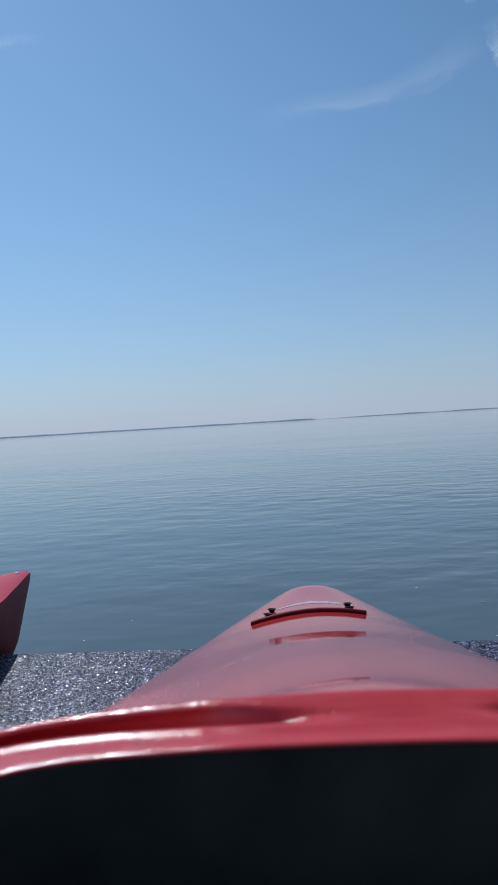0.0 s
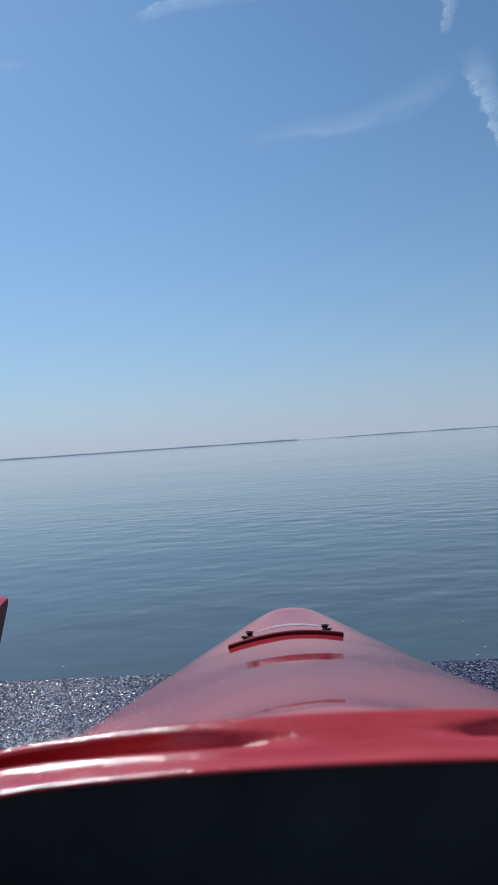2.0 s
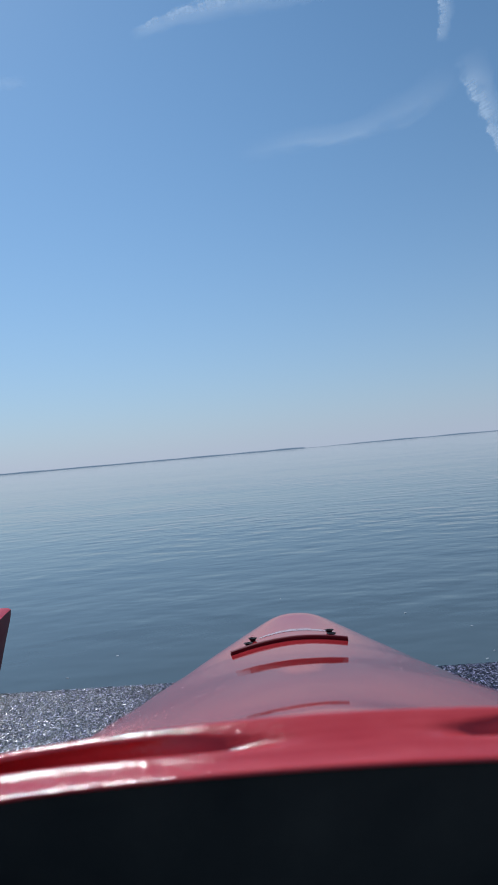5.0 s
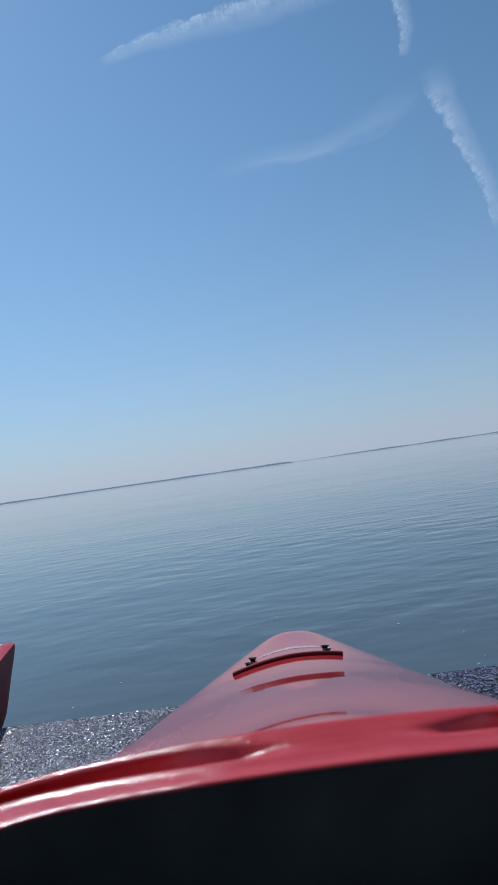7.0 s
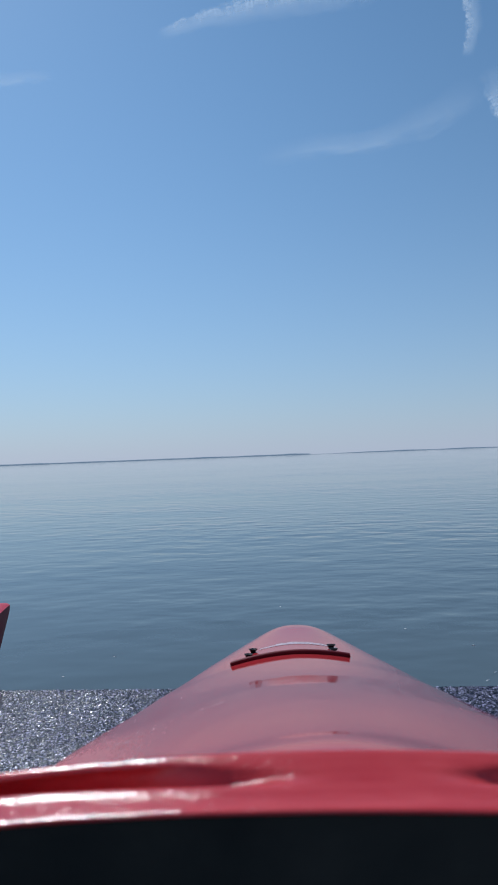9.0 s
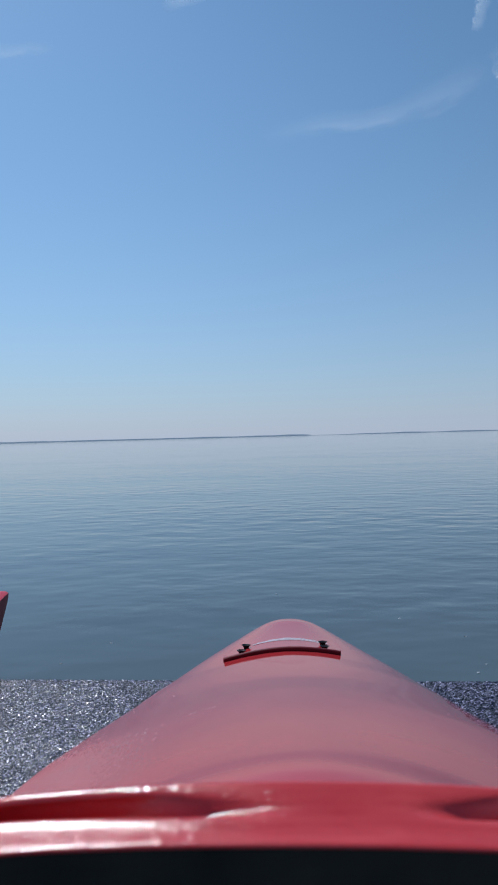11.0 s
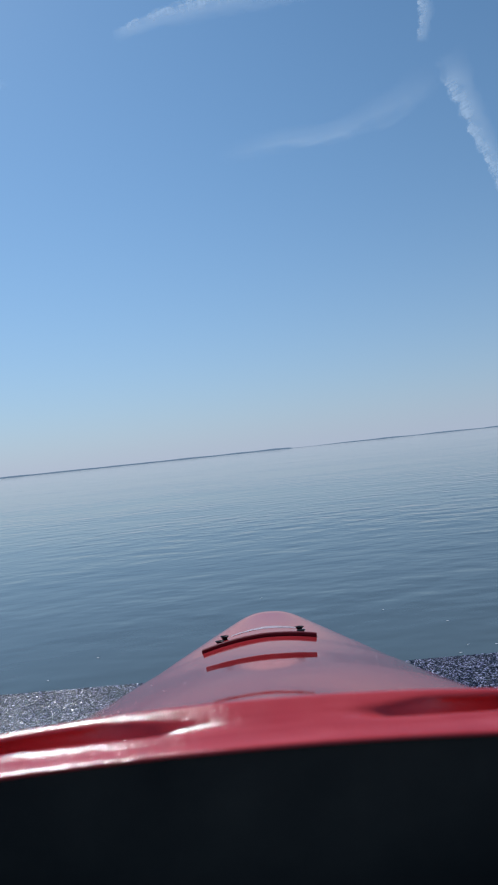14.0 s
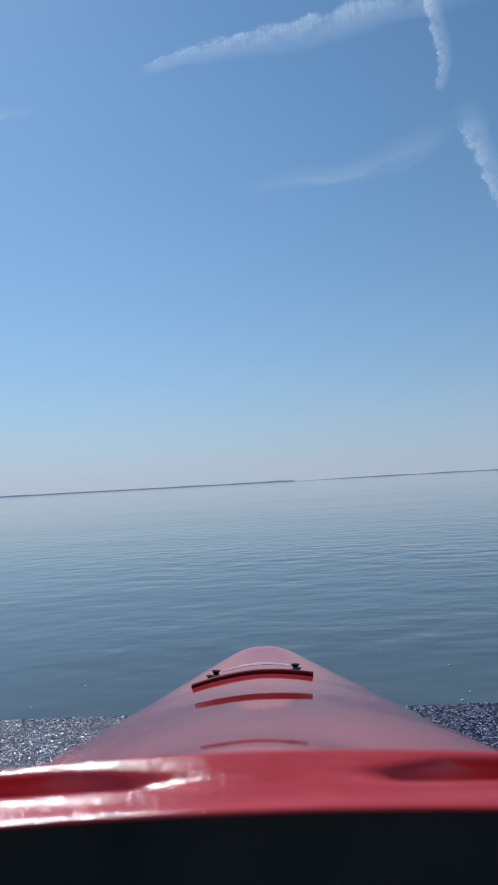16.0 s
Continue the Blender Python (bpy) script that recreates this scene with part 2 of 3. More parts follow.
def interp(table, y, col):
    """Smooth reading of a station table (rows sorted by y) at y."""
    n = len(table)
    for i in range(n - 1):
        if y <= table[i + 1][0] or i == n - 2:
            y0, y1 = table[i][0], table[i + 1][0]
            p1, p2 = table[i][col], table[i + 1][col]
            m1 = (p2 - table[i - 1][col]) / (y1 - table[i - 1][0]) if i > 0 else (p2 - p1) / (y1 - y0)
            m2 = (table[i + 2][col] - p1) / (table[i + 2][0] - y0) if i < n - 2 else (p2 - p1) / (y1 - y0)
            t = min(max((y - y0) / (y1 - y0), 0.0), 1.0)
            h = y1 - y0
            return ((2 * t ** 3 - 3 * t ** 2 + 1) * p1 + (t ** 3 - 2 * t ** 2 + t) * h * m1
                    + (-2 * t ** 3 + 3 * t ** 2) * p2 + (t ** 3 - t ** 2) * h * m2)


def grid_faces(rows, cols, flip=False):
    out = []
    for i in range(rows - 1):
        for j in range(cols - 1):
            q = (i * cols + j, i * cols + j + 1, (i + 1) * cols + j + 1, (i + 1) * cols + j)
            out.append(q[::-1] if flip else q)
    return out


# ---- setting: water, far shore, sky veils, landing ----
WATER_Z = -0.16
EDGE_Y, EDGE_SLOPE = 1.862, -0.0432

bm = bmesh.new()
ring = [bm.verts.new((4700 * math.cos(a), 4700 * math.sin(a), WATER_Z)) for a in [i * math.tau / 96 for i in range(96)]]
bm.faces.new(ring)
water = part("water", bm, WATER, None)
tagged(water, "calm blue-grey lake water with low ripples", "water", kind="structure")

# landing slab with a straight front edge over the water
bm = bmesh.new()
top = [bm.verts.new((x, y, 0.0)) for x, y in ((-8, -6), (8, -6), (8, EDGE_Y + 8 * EDGE_SLOPE), (-8, EDGE_Y - 8 * EDGE_SLOPE))]
bot = [bm.verts.new((p.co.x, p.co.y, -0.6)) for p in top]
bm.faces.new(top)
bm.faces.new(bot[::-1])
for i in range(4):
    bm.faces.new((top[i], bot[i], bot[(i + 1) % 4], top[(i + 1) % 4]))
bmesh.ops.bevel(bm, geom=[e for e in bm.edges if e.verts[0].co.z == 0 and e.verts[1].co.z == 0], offset=0.006, segments=2, affect="EDGES")
landing = part("ground", bm, GRIT, None, smooth=False)
tagged(landing, "dark gritty landing beside the lake", "ground", kind="structure")


def grit_grains():
    """Loose glossy grains that cover the landing near its front edge."""
    rng = np.random.default_rng(4)
    zones = ((-1.35, -0.15, 0.55, 1.92, 400000), (0.18, 1.25, 0.60, 1.88, 230000))
    base = np.array([(1, 1, 0), (-1, 1, 0), (-1, -1, 0), (1, -1, 0), (0, 0, 1)], float)
    tri = np.array([(0, 1, 4), (1, 2, 4), (2, 3, 4), (3, 0, 4)])
    vs, fs, off = [], [], 0
    for x0, x1, y0, y1, n in zones:
        c = np.stack([rng.uniform(x0, x1, n), rng.uniform(y0, y1, n), np.zeros(n)], 1)
        c = c[c[:, 1] < EDGE_Y + EDGE_SLOPE * c[:, 0] - 0.002]
        c = c[np.abs(c[:, 0] - 0.02) > np.interp(c[:, 1], [r[0] for r in OWN], [r[1] for r in OWN]) - 0.10]
        # thinning out away from the stretch before the bow
        far = np.maximum(np.abs(c[:, 0]) - 0.85, 0.0) / 0.4 + np.maximum(0.90 - c[:, 1], 0.0) / 0.3
        c = c[rng.uniform(0, 1, len(c)) > far]
        n = len(c)
        r = (0.0010 + 0.0012 * rng.uniform(0, 1, (n, 1, 1)) ** 2) * rng.uniform(0.7, 1.3, (n, 5, 1))
        p = base[None] * r * rng.uniform(0.75, 1.25, (n, 1, 3)) * np.array([1, 1, 0.24])
        p[:, 4, :2] += r[:, 4] * rng.uniform(-0.7, 0.7, (n, 2))
        turn, tx, ty = rng.uniform(0, math.tau, n), rng.normal(0, 0.20, n), rng.normal(0, 0.20, n)
        ct, st = np.cos(turn)[:, None], np.sin(turn)[:, None]
        x, y, z = p[..., 0] * ct - p[..., 1] * st, p[..., 0] * st + p[..., 1] * ct, p[..., 2]
        z = z + x * tx[:, None] + y * ty[:, None]
        p = np.stack([x, y, z], 2) + c[:, None] + np.array([0, 0, 0.0003])
        vs.append(p.reshape(-1, 3))
        fs.append((tri[None] + 5 * np.arange(n)[:, None, None]).reshape(-1, 3) + off)
        off += 5 * n
    v, f = np.concatenate(vs), np.concatenate(fs)
    me = bpy.data.meshes.new("grit")
    me.vertices.add(len(v))
    me.vertices.foreach_set("co", v.ravel())
    me.loops.add(f.size)
    me.loops.foreach_set("vertex_index", f.ravel())
    me.polygons.add(len(f))
    me.polygons.foreach_set("loop_start", np.arange(0, f.size, 3))
    me.materials.append(GRAIN)
    me.update(calc_edges=True)
    return tagged(new("grit", me), "dark glittering stone grit with painted pale glints on the landing", "grit", kind="stuff")


def far_shore(name, az0, az1, dist, height, seed, label, thin=0.0):
    """A low wooded shore on the horizon with an uneven treetop line; its first degrees may be a thin spit."""
    n = int((az1 - az0) * 26)
    verts, faces = [], []
    for i in range(n + 1):
        deg = az0 + (az1 - az0) * i / n
        a = radians(deg)
        taper = min(1.0, 0.3 + 3.0 * min(deg - az0, az1 - deg))
        taper *= min(max(0.28 + 0.72 * (deg - az0 - thin) / 3.0, 0.28), 1.0) if thin else 1.0
        h = height * taper * (0.78 + 0.45 * noise.noise((deg * 0.42, seed, 0)) + 0.20 * noise.noise((i * 0.35, seed, 3.0)))
        x, y = math.sin(a), math.cos(a)
        for d, z in ((dist, WATER_Z), (dist, h * 0.55), (dist + 12, h), (dist + 60, h * 0.9), (dist + 90, WATER_Z)):
            verts.append((x * d, y * d, z))
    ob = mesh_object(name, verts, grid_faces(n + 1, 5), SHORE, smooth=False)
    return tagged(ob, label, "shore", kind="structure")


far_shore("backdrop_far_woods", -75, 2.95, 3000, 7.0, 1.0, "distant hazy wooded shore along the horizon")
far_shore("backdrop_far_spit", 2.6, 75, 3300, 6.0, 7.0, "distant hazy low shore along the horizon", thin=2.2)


def sky_veil(name, points, widths, material, label):
    """A band of thin cloud far away; points are azimuth and elevation in degrees."""
    n, d = 40, 4300.0
    table = [(i / (len(points) - 1), p[0], p[1], w) for i, (p, w) in enumerate(zip(points, widths))]
    mid = [(interp(table, i / n, 1), interp(table, i / n, 2), interp(table, i / n, 3)) for i in range(n + 1)]

    def at(a, e):
        a, e = radians(a), radians(e)
        return Vector((math.sin(a) * math.cos(e), math.cos(a) * math.cos(e), math.sin(e))) * d

    verts = []
    for i, (a, e, w) in enumerate(mid):
        p, q = mid[max(i - 1, 0)], mid[min(i + 1, n)]
        way = (at(q[0], q[1]) - at(p[0], p[1])).normalized()
        here = at(a, e)
        side = here.normalized().cross(way) * (d * radians(w) / 2)
        verts += [here - side, here + side]
    ob = mesh_object(name, verts, grid_faces(n + 1, 2), material, smooth=False)
    uv = ob.data.uv_layers.new(name="uv")
    for poly in ob.data.polygons:
        for li in poly.loop_indices:
            k = ob.data.loops[li].vertex_index
            uv.data[li].uv = (k // 2 / n, k % 2)
    return tagged(ob, label, "cloud", group="contrails", kind="structure")


TRAIL = vapour_material("contrail_vapour", 0.64, 26.0, 0.16)
WISP = vapour_material("wisp_vapour", 0.36, 7.0, 0.34, 0.35)
sky_veil("contrail", [(-8.8, 32.3), (-4.5, 33.4), (1.0, 34.0), (6, 34.3), (11, 34.9), (17, 35.2), (24, 35.4)], [1.0, 1.5, 2.2, 2.7, 3.1, 3.3, 3.4], TRAIL,
         "broken white contrail across the blue sky")
sky_veil("contrail", [(16.9, 29.0), (17.5, 31.0), (17.2, 33.0), (16.4, 35.5), (15.4, 38.5)], [1.0, 1.3, 1.5, 1.7, 1.8], TRAIL,
         "short ragged white contrail in the blue sky")
sky_veil("contrail", [(22.099999999999998, 15.5), (21.8, 18.8), (21.0, 21.5), (20.2, 23.6), (19.5, 25.8), (18.8, 28.1)], [1.2, 1.5, 1.9, 2.2, 2.5, 2.6], TRAIL,
         "short ragged white contrail in the blue sky")
sky_veil("cloud_wisp", [(18.2, 27.0), (15.7, 26.0), (12.2, 24.9), (8.5, 24.5), (4.5, 24.4), (-0.8, 24.0)], [2.6, 3.2, 2.8, 2.2, 2.0, 2.0], WISP,
         "faint feathery white cloud wisp")
sky_veil("cloud_wisp", [(-17.5, 29.3), (-20, 28.9), (-24, 28.1)], [0.9, 1.2, 1.2], WISP, "faint feathery white cloud wisp")


# ---- kayaks ----
# stations: y, half width, sheer height, deck crown height, keel height
OWN = [
    (-1.35, 0.010, 0.300, 0.305, 0.220), (-1.22, 0.10, 0.285, 0.315, 0.090), (-0.85, 0.26, 0.245, 0.330, 0.020),
    (-0.35, 0.365, 0.215, 0.345, 0.004), (0.15, 0.392, 0.208, 0.360, 0.002), (0.60, 0.392, 0.200, 0.372, 0.002),
    (0.83, 0.388, 0.190, 0.327, 0.003), (1.00, 0.366, 0.180, 0.286, 0.004), (1.16, 0.328, 0.166, 0.249, 0.006),
    (1.30, 0.298, 0.148, 0.224, 0.008), (1.42, 0.279, 0.131, 0.198, 0.010), (1.55, 0.249, 0.116, 0.177, 0.014),
    (1.68, 0.203, 0.114, 0.167, 0.020), (1.80, 0.156, 0.112, 0.162, 0.028), (1.90, 0.106, 0.110, 0.150, 0.040),
    (1.97, 0.062, 0.100, 0.132, 0.055), (2.01, 0.012, 0.092, 0.100, 0.080),
]
OTHER = [r for r in OWN if r[0] < 1.1] + [
    (1.16, 0.330, 0.160, 0.235, 0.004), (1.40, 0.250, 0.136, 0.172, 0.002), (1.48, 0.220, 0.130, 0.158, 0.000), (1.60, 0.174, 0.122, 0.143, -0.050),
    (1.70, 0.134, 0.118, 0.132, -0.110), (1.76, 0.112, 0.117, 0.128, -0.122), (1.82, 0.089, 0.116, 0.125, -0.078), (1.87, 0.070, 0.115, 0.123, -0.026),
    (1.92, 0.051, 0.114, 0.121, 0.022), (1.965, 0.033, 0.111, 0.118, 0.062), (1.996, 0.017, 0.106, 0.112, 0.090), (2.004, 0.005, 0.103, 0.105, 0.101),
]
COCK_Y, COCK_A, COCK_B, COCK_N = 0.051, 0.305, 0.436, 9.0   # opening: centre, half width, half length, squareness
LIP = 0.062


def opening(y, grow=0.0):
    """Half width of the cockpit opening at y."""
    a, b = COCK_A + grow, COCK_B + grow
    t = abs(y - COCK_Y) / b
    return 0.0 if t >= 1 else a * (1 - t ** COCK_N) ** (1 / COCK_N)


def rim_height(x, y):
    """Inner edge of the cockpit rim, gently arched across the front."""
    return 0.399 - 0.05 * (0.48 - y) + (0.0066 * x - 0.157 * x * x) * min(max((y + 0.2) / 0.4, 0.0), 1.0)


def deck_power(y):
    return 1.7 + 0.9 * min(max((y - 1.5) / 0.4, 0.0), 1.0)


CROWN = np.polyfit([r[0] for r in OWN if 0.55 < r[0] < 1.95], [r[3] for r in OWN if 0.55 < r[0] < 1.95], 4)


# the facet tilts a little more than the deck, with crisp ends
FACET_Y = np.arange(0.90, 1.40, 0.002)
FACET_TILT = 0.5 * (np.tanh((FACET_Y - 1.098) / 0.006) - np.tanh((FACET_Y - 1.2426) / 0.006)) * (-0.0182 - 0.047 * (FACET_Y - 1.13))
FACET_Z = -0.002 * FACET_TILT[::-1].cumsum()[::-1]


def beam(stations, y, side):
    """Half width at y on one side; the foredeck is a little fuller to starboard."""
    w = interp(stations, y, 1)
    if stations is OWN and side > 0:
        a, b = min(max((y - 0.7) / 0.35, 0.0), 1.0), min(max((1.85 - y) / 0.30, 0.0), 1.0)
        w *= 1 + 0.035 * a * a * (3 - 2 * a) * b * b * (3 - 2 * b)
    return w


def crown(stations, y):
    """Deck crown height: one even curve over the foredeck."""
    raw = interp(stations, y, 3)
    if stations is not OWN:
        return raw
    t = min(max((y - 0.60) / 0.08, 0.0), 1.0) * min(max((1.93 - y) / 0.08, 0.0), 1.0)
    return raw + (float(np.polyval(CROWN, y)) - raw) * t


def deck_height(stations, x, y):
    """Height of the deck's skin at x, y."""
    w, e, c = beam(stations, y, x), interp(stations, y, 2), crown(stations, y)
    u = min(abs(x) / w, 1)
    bend = 0.6 * min(max((y - 0.7) / 0.3, 0.0), 1.0) * min(max((1.7 - y) / 0.3, 0.0), 1.0) if stations is OWN and x > 0 else 0.0
    z = e + (c - e) * (1 - u ** (deck_power(y) + bend))
    if stations is OWN and y > 0.3:
        # a flat moulded facet and a soft step across the middle of the foredeck
        soft_step = -0.10 * 0.07 * 1.2533 * (math.erf((y - 0.63) / (0.07 * 1.4142)) - 1.0)
        z += math.exp(-(x / 0.165) ** 4) * (float(np.interp(y, FACET_Y, FACET_Z)) + soft_step)
    return z


def build_kayak(stations, label, deck_material):
    top = new("kayak")
    tagged(top, label, "kayak", group="kayaks on the landing")
    y0, y1 = stations[0][0], stations[-1][0]
    ends = [COCK_Y - COCK_B - LIP, COCK_Y + COCK_B + LIP]
    ys = [y0 + (y1 - y0) * (0.5 - 0.5 * math.cos(math.pi * i / 90)) for i in range(91)]
    for e in ends:
        ys += [e - 0.004, e, e + 0.004, e + (0.012 if e < 0 else -0.012), e + (0.025 if e < 0 else -0.025)]
    ys = [y for y in ys if not 0.57 < y < 1.60] + [0.572 + 0.006 * i for i in range(172)]
    ys = sorted(set(ys))

    # hull: gunwale, flare, bilge and keel, with a small rolled sheer
    prof = [(1.0, 1.0), (1.006, 0.96), (0.995, 0.80), (0.975, 0.60), (0.94, 0.40), (0.87, 0.22), (0.74, 0.10), (0.5, 0.04), (0.25, 0.01), (0, 0)]
    full = [(-u, t) for u, t in prof] + [(u, t) for u, t in prof[-2::-1]]
    verts = []
    for y in ys:
        e, k = interp(stations, y, 2), interp(stations, y, 4)
        verts += [(u * beam(stations, y, u), y, k + (e - k) * t) for u, t in full]
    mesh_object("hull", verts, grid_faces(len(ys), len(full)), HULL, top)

    # deck: both halves from the sheer to the crown line or to the opening
    nu = 26
    verts = []
    for y in ys:
        for side in (-1, 1):
            w = beam(stations, y, side)
            hole = min(opening(y, LIP), w * 0.985)
            for j in range(nu + 1):
                u = 1 + (hole / w - 1) * j / nu
                verts.append((side * u * w, y, deck_height(stations, side * u * w, y)))
    cols = 2 * (nu + 1)
    faces = []
    for i in range(len(ys) - 1):
        for s in (0, nu + 1):
            for j in range(nu):
                a = i * cols + s + j
                q = (a, a + 1, a + cols + 1, a + cols)
                faces.append(q if s else q[::-1])
    dk = mesh_object("deck", verts, faces, deck_material, top, "glossy sun-faded red deck")
    bmm = bmesh.new()
    bmm.from_mesh(dk.data)
    bmesh.ops.remove_doubles(bmm, verts=bmm.verts, dist=0.0004)
    bmm.to_mesh(dk.data)
    bmm.free()

    # black lining inside the hull
    verts = []
    iy = [y for y in ys if y0 + 0.2 < y < y1 - 0.25]
    for y in iy:
        w, e, k = interp(stations, y, 1) - 0.012, interp(stations, y, 2), interp(stations, y, 4) + 0.012
        verts += [(u * w, y, k + (e - 0.004 - k) * t) for u, t in full]
    mesh_object("liner", verts, grid_faces(len(iy), len(full), True), LINER, top, "black interior lining")

    # coaming round the cockpit: tight inner bead, strip, ridge, undercut slot, overhanging outer lip, outer wall
    prof = [(0.004, -0.0042), (0.0012, -0.0030), (0.0, -0.0016), (0.0008, -0.0006), (0.0022, -0.0001), (0.0045, 0.0002), (0.010, 0.0004), (0.018, 0.0007),
            (0.026, 0.0010), (0.030, 0.0014), (0.0325, 0.0022), (0.0350, 0.0029), (0.0372, 0.0027), (0.0385, 0.0015), (0.0376, -0.004), (0.035, -0.026),
            (0.037, -0.058), (0.060, -0.058), (0.0655, -0.050), (0.0660, -0.008), (0.0645, 0.001), (0.058, 0.0038), (0.0515, 0.0044), (0.0500, 0.0058),
            (0.0505, 0.0074), (0.0522, 0.0086), (0.0545, 0.0092), (0.057, 0.0086), (0.061, 0.0056), (0.065, 0.000), (0.0675, -0.008), (0.0685, -0.120)]
    first, last = 5, 25
    inner = [(0.004, -0.0042), (0.006, -0.05), (0.012, -0.12), (0.022, -0.20)]
    n = 240

    def sweep(name, shape, material, text):
        verts = []
        for i in range(n):
            a = i * math.tau / n
            ca, sa = math.cos(a), math.sin(a)
            px0 = COCK_A * ca / max(abs(ca), abs(sa))
            # the slot runs out towards the middle of the front
            left, right = min(max((-0.010 - px0) / 0.19, 0.0), 1.0), min(max((px0 - 0.03) / 0.12, 0.0), 1.0)
            t = 1.0 if sa <= 0 else max(left * left * (3 - 2 * left), 0.85 * right * right * (3 - 2 * right))
            for j, (d, h) in enumerate(shape):
                if shape is prof and first < j < last:
                    p = (j - first) / (last - first)
                    d = 0.0045 + 0.048 * p + (d - 0.0045 - 0.048 * p) * t
                    even = 0.0002 + 0.0086 * p ** 1.6
                    h = even + (h - even) * t
                r = (abs(ca / (COCK_A + d)) ** COCK_N + abs(sa / (COCK_B + d)) ** COCK_N) ** (-1 / COCK_N)
                px, py = r * ca, COCK_Y + r * sa
                verts.append((px, py, rim_height(px, py) + h - (0.002 + 0.10 * px * px) * min(max(d / 0.06, 0.0), 1.0)))
        m = len(shape)
        faces = [(i * m + j, i * m + j + 1, ((i + 1) % n) * m + j + 1, ((i + 1) % n) * m + j) for i in range(n) for j in range(m - 1)]
        return mesh_object(name, verts, faces, material, top, text)

    sweep("coaming", prof, RED_RIM, "glossy red cockpit rim with a raised lip")
    sweep("cockpit_wall", inner, LINER, "black inner wall of the cockpit")
    return top


own = build_kayak(OWN, "red plastic kayak with black deck fittings on the landing", RED)
own.matrix_basis = pose(0.024, 0, 0.0, 0, 1.1, 0)


# curved bar across the foredeck
BAR_Y, BAR_MID, BAR_HALF = 1.535, -0.024, 0.126
bm = bmesh.new()
prev = None
sec = [(-0.0048, 0.0), (-0.0050, 0.0045), (-0.0044, 0.0083), (-0.0026, 0.0095), (0.0026, 0.0095), (0.0044, 0.0083), (0.0050, 0.0045), (0.0048, 0.0)]
for i in range(41):
    x = BAR_MID + BAR_HALF * (i / 20 - 1)
    z = deck_height(OWN, x, BAR_Y) - 0.001
    ringv = [bm.verts.new((x, BAR_Y + dy, z + dz)) for dy, dz in sec]
    if prev:
        for k in range(8):
            bm.faces.new((prev[k], prev[(k + 1) % 8], ringv[(k + 1) % 8], ringv[k]))
    else:
        bm.faces.new(ringv)
    prev = ringv
bm.faces.new(prev[::-1])
bar = part("deck_bar", bm, MAROON, own, "dark red curved bar across the deck", smooth=False)


def fitting(x, y):
    """A flared black deck cleat, hollow on top."""
    bmm = bmesh.new()
    prof = [(0.0072, 0.0), (0.0080, 0.003), (0.0094, 0.006), (0.0116, 0.0088), (0.0140, 0.0106), (0.0142, 0.0114), (0.0128, 0.0116), (0.008, 0.0098), (0.003, 0.0092)]
    n = 14
    rings = []
    for r, h in prof:
        rings.append([bmm.verts.new((0.72 * r * math.cos(k * math.tau / n), 0.5 * r * math.sin(k * math.tau / n), 0.82 * h)) for k in range(n)])
    for a, b in zip(rings, rings[1:]):
        for k in range(n):
            bmm.faces.new((a[k], a[(k + 1) % n], b[(k + 1) % n], b[k]))
    bmm.faces.new(rings[-1])
    bmm.faces.new(rings[0][::-1])
    ob = part("deck_fitting", bmm, BLACK, own, "flared black plastic fitting")
    ob.matrix_basis = pose(x, y, deck_height(OWN, x, y) - 0.001)
    return ob


for fx, fy in ((-0.105, 1.621), (-0.113, 1.572), (0.069, 1.620), (0.070, 1.570)):
    fitting(fx, fy)

# worn white maker's mark on the foredeck, as plain slanted bars
mark = new("deck_decal")
mark.parent = own
mark["label"] = "worn white printed mark"
for i in range(20):
    x0 = -0.092 + 0.0086 * i
    p = math.sin(math.pi * (i + 0.5) / 20)
    wide = 0.0080
    tall = 0.009 + 0.016 * p + 0.002 * math.sin(i * 1.7)
    vs = []
    for k in range(5):
        for j in range(2):
            px, py = x0 + j * wide + 0.004 * k / 4, 1.634 + 0.018 * p + tall * k / 4
            vs.append((px, py, deck_height(OWN, px, py) + 0.0006))
    ob = mesh_object("decal_bar", vs, grid_faces(5, 2), DECAL, mark)

# a patch of fine scuffs along the deck beside the cockpit
def scuff_material():
    a = Mat("scuffed_plastic")
    a.link(a.ramp(a.noise(500.0, 3), [(0.3, (0.34, 0.13, 0.15)), (0.7, (0.56, 0.40, 0.42))]), a.b.inputs["Base Color"])
    a.b.inputs["Roughness"].default_value = 0.6
    a.bump(a.noise(900.0, 2), 0.3, 0.0004)
    return a.m


rng = random.Random(21)
vs, fs = [], []
for i in range(170):
    u, w = rng.gauss(0, 1), rng.gauss(0, 1)
    sx, sy = -0.275 + 0.040 * u, 0.925 + 0.030 * w + 0.25 * (0.040 * u)
    long, wide, lean = rng.uniform(0.004, 0.016), rng.uniform(0.0002, 0.0005), rng.gauss(0.08, 0.12)
    if abs(sx) > 0.345 or sy < 0.84:
        continue
    b0 = len(vs)
    for k in range(3):
        for j in (-1, 1):
            px, py = sx + lean * long * (k / 2 - 0.5) + j * wide * (1.0 if k == 1 else 0.3), sy + long * (k / 2 - 0.5)
            vs.append((px, py, deck_height(OWN, px, py) + 0.0005))
    fs += [(b0, b0 + 1, b0 + 3, b0 + 2), (b0 + 2, b0 + 3, b0 + 5, b0 + 4)]
tagged(mesh_object("scuff_marks", vs, fs, scuff_material(), own), "fine pale scuffs worn into the red deck", kind="stuff")

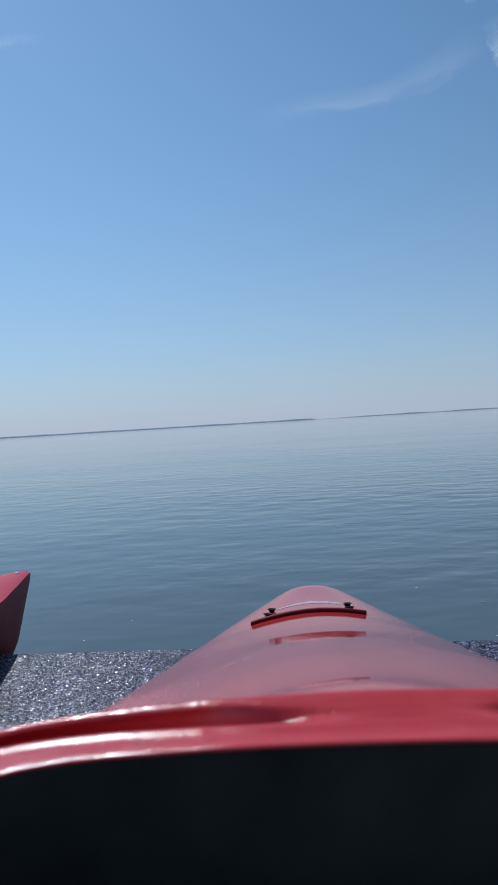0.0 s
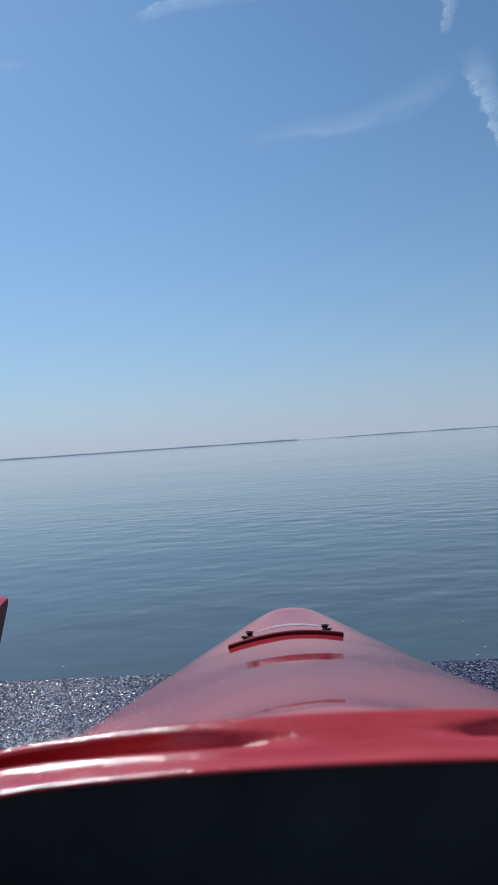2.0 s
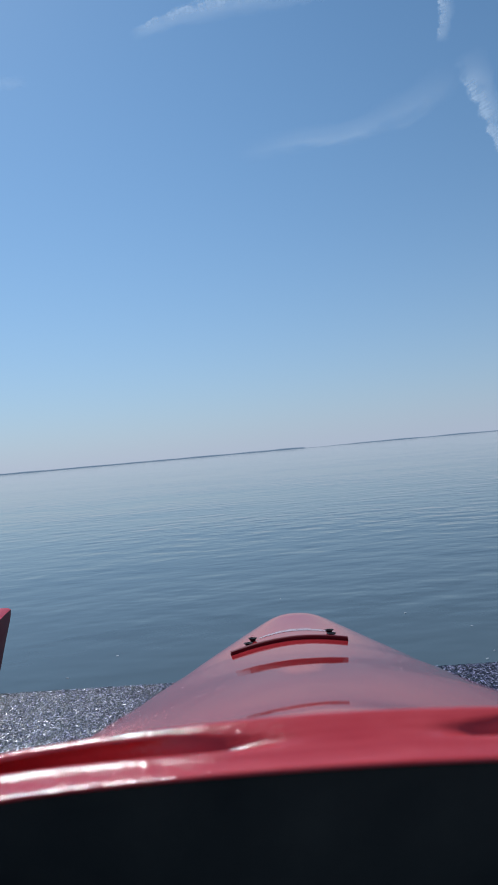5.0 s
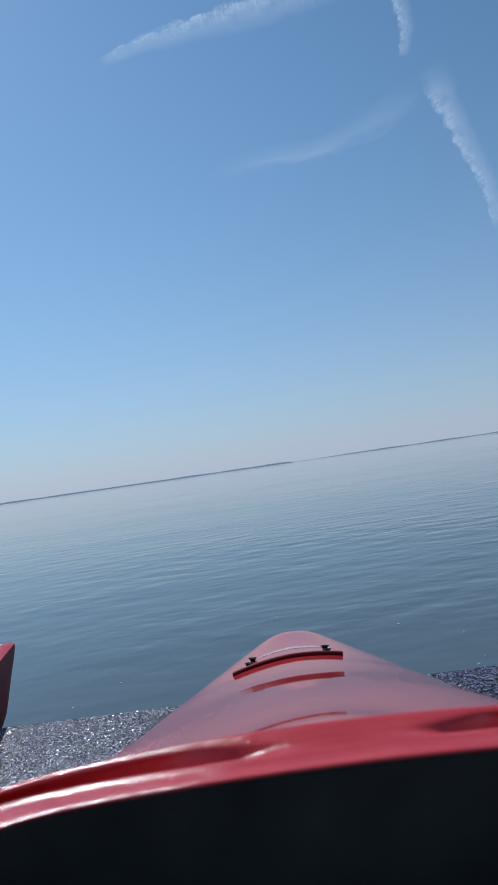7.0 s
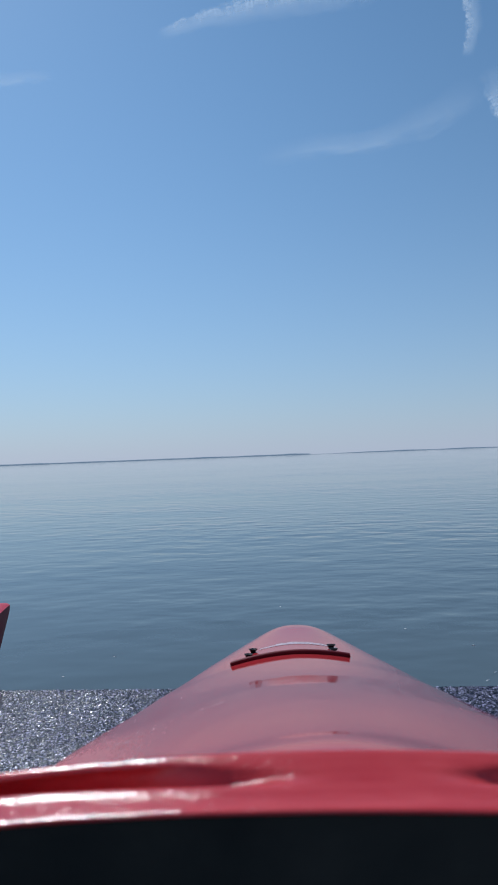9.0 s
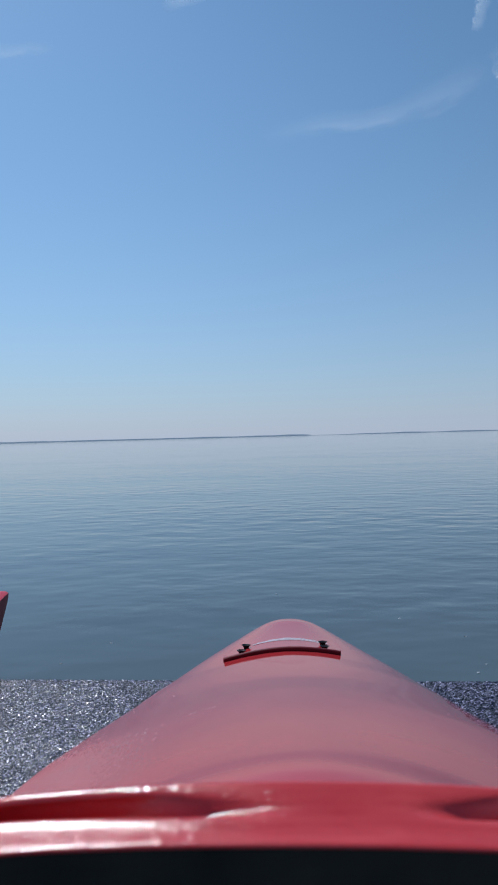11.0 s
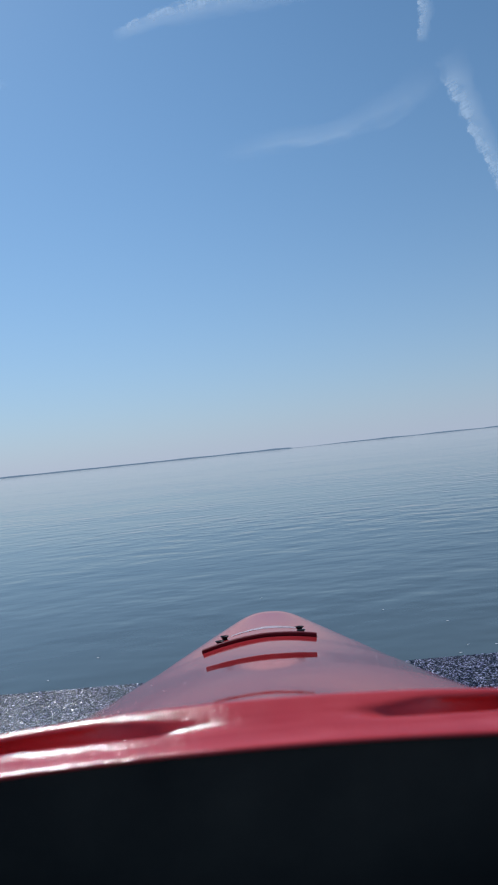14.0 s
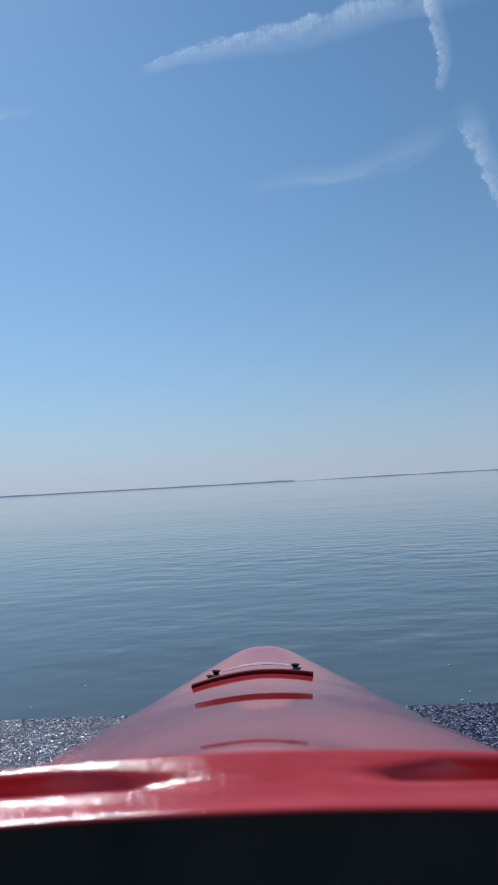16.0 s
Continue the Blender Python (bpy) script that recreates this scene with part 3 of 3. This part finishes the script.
# chips and short scratches in the deck's surface
for cx, cy, cl, cw, turn in ((-0.217, 1.270, 0.004, 0.0022, 0.3), (-0.152, 1.004, 0.018, 0.0008, 0.35), (-0.127, 1.010, 0.020, 0.0007, 0.40)):
    vs = []
    for k in range(5):
        u = k / 4 - 0.5
        for j in (-0.5, 0.5):
            wv = cw * (1 - 1.6 * u * u) * j
            px, py = cx + cl * u * math.cos(turn) - wv * math.sin(turn), cy + cl * u * math.sin(turn) + wv * math.cos(turn)
            vs.append((px, py, deck_height(OWN, px, py) + 0.0006))
    mesh_object("scratch", vs, grid_faces(5, 2), DECAL, own, "pale scratch in the red plastic")

other = build_kayak(OTHER, "second red plastic kayak with its bow out over the landing edge", RED_BOW)
other.matrix_basis = pose(-1.319, 0.427, 0, 0.55, 0, -10.5)
bm = bmesh.new()
bmesh.ops.create_uvsphere(bm, u_segments=12, v_segments=6, radius=0.006, matrix=Matrix.Translation((0.008, 1.93, 0.121)) @ Matrix.Diagonal((1.3, 1.3, 0.5, 1)))
part("bow_bolt", bm, STEEL, other, "small bright bolt head")

grit_grains()


# foam flecks adrift in front of the landing
FOAM = Mat("white_foam")
FOAM.link(FOAM.ramp(FOAM.noise(400.0, 3), [(0.3, 0.6), (0.7, 0.85)]), FOAM.b.inputs["Base Color"])
FOAM.b.inputs["Roughness"].default_value = 0.7
FOAM.bump(FOAM.noise(500.0, 3), 0.6, 0.002)
for i, (fx, fy) in enumerate([(-0.80, 2.50), (-0.018, 3.52), (0.515, 3.03), (0.654, 2.354), (0.794, 2.412), (0.704, 2.435), (-0.672, 2.732), (0.723, 2.757)]):
    rng = random.Random(i + 3)
    bm = bmesh.new()
    bmesh.ops.create_icosphere(bm, subdivisions=2, radius=1.0)
    size = rng.uniform(0.0024, 0.0046)
    for vert in bm.verts:
        bump = 1 + 0.35 * noise.noise(vert.co * 1.7 + Vector((i * 3.1, 0, 0)))
        vert.co = Vector((vert.co.x * size * 1.7 * bump, vert.co.y * size * bump, vert.co.z * size * 0.45 * bump))
    fleck = part("foam_fleck", bm, FOAM.m, None)
    fleck.matrix_basis = pose(fx, fy, WATER_Z + size * 0.12, 0, 0, rng.uniform(-40, 40))
    tagged(fleck, "small white foam fleck adrift on the water", "foam", group="foam flecks")
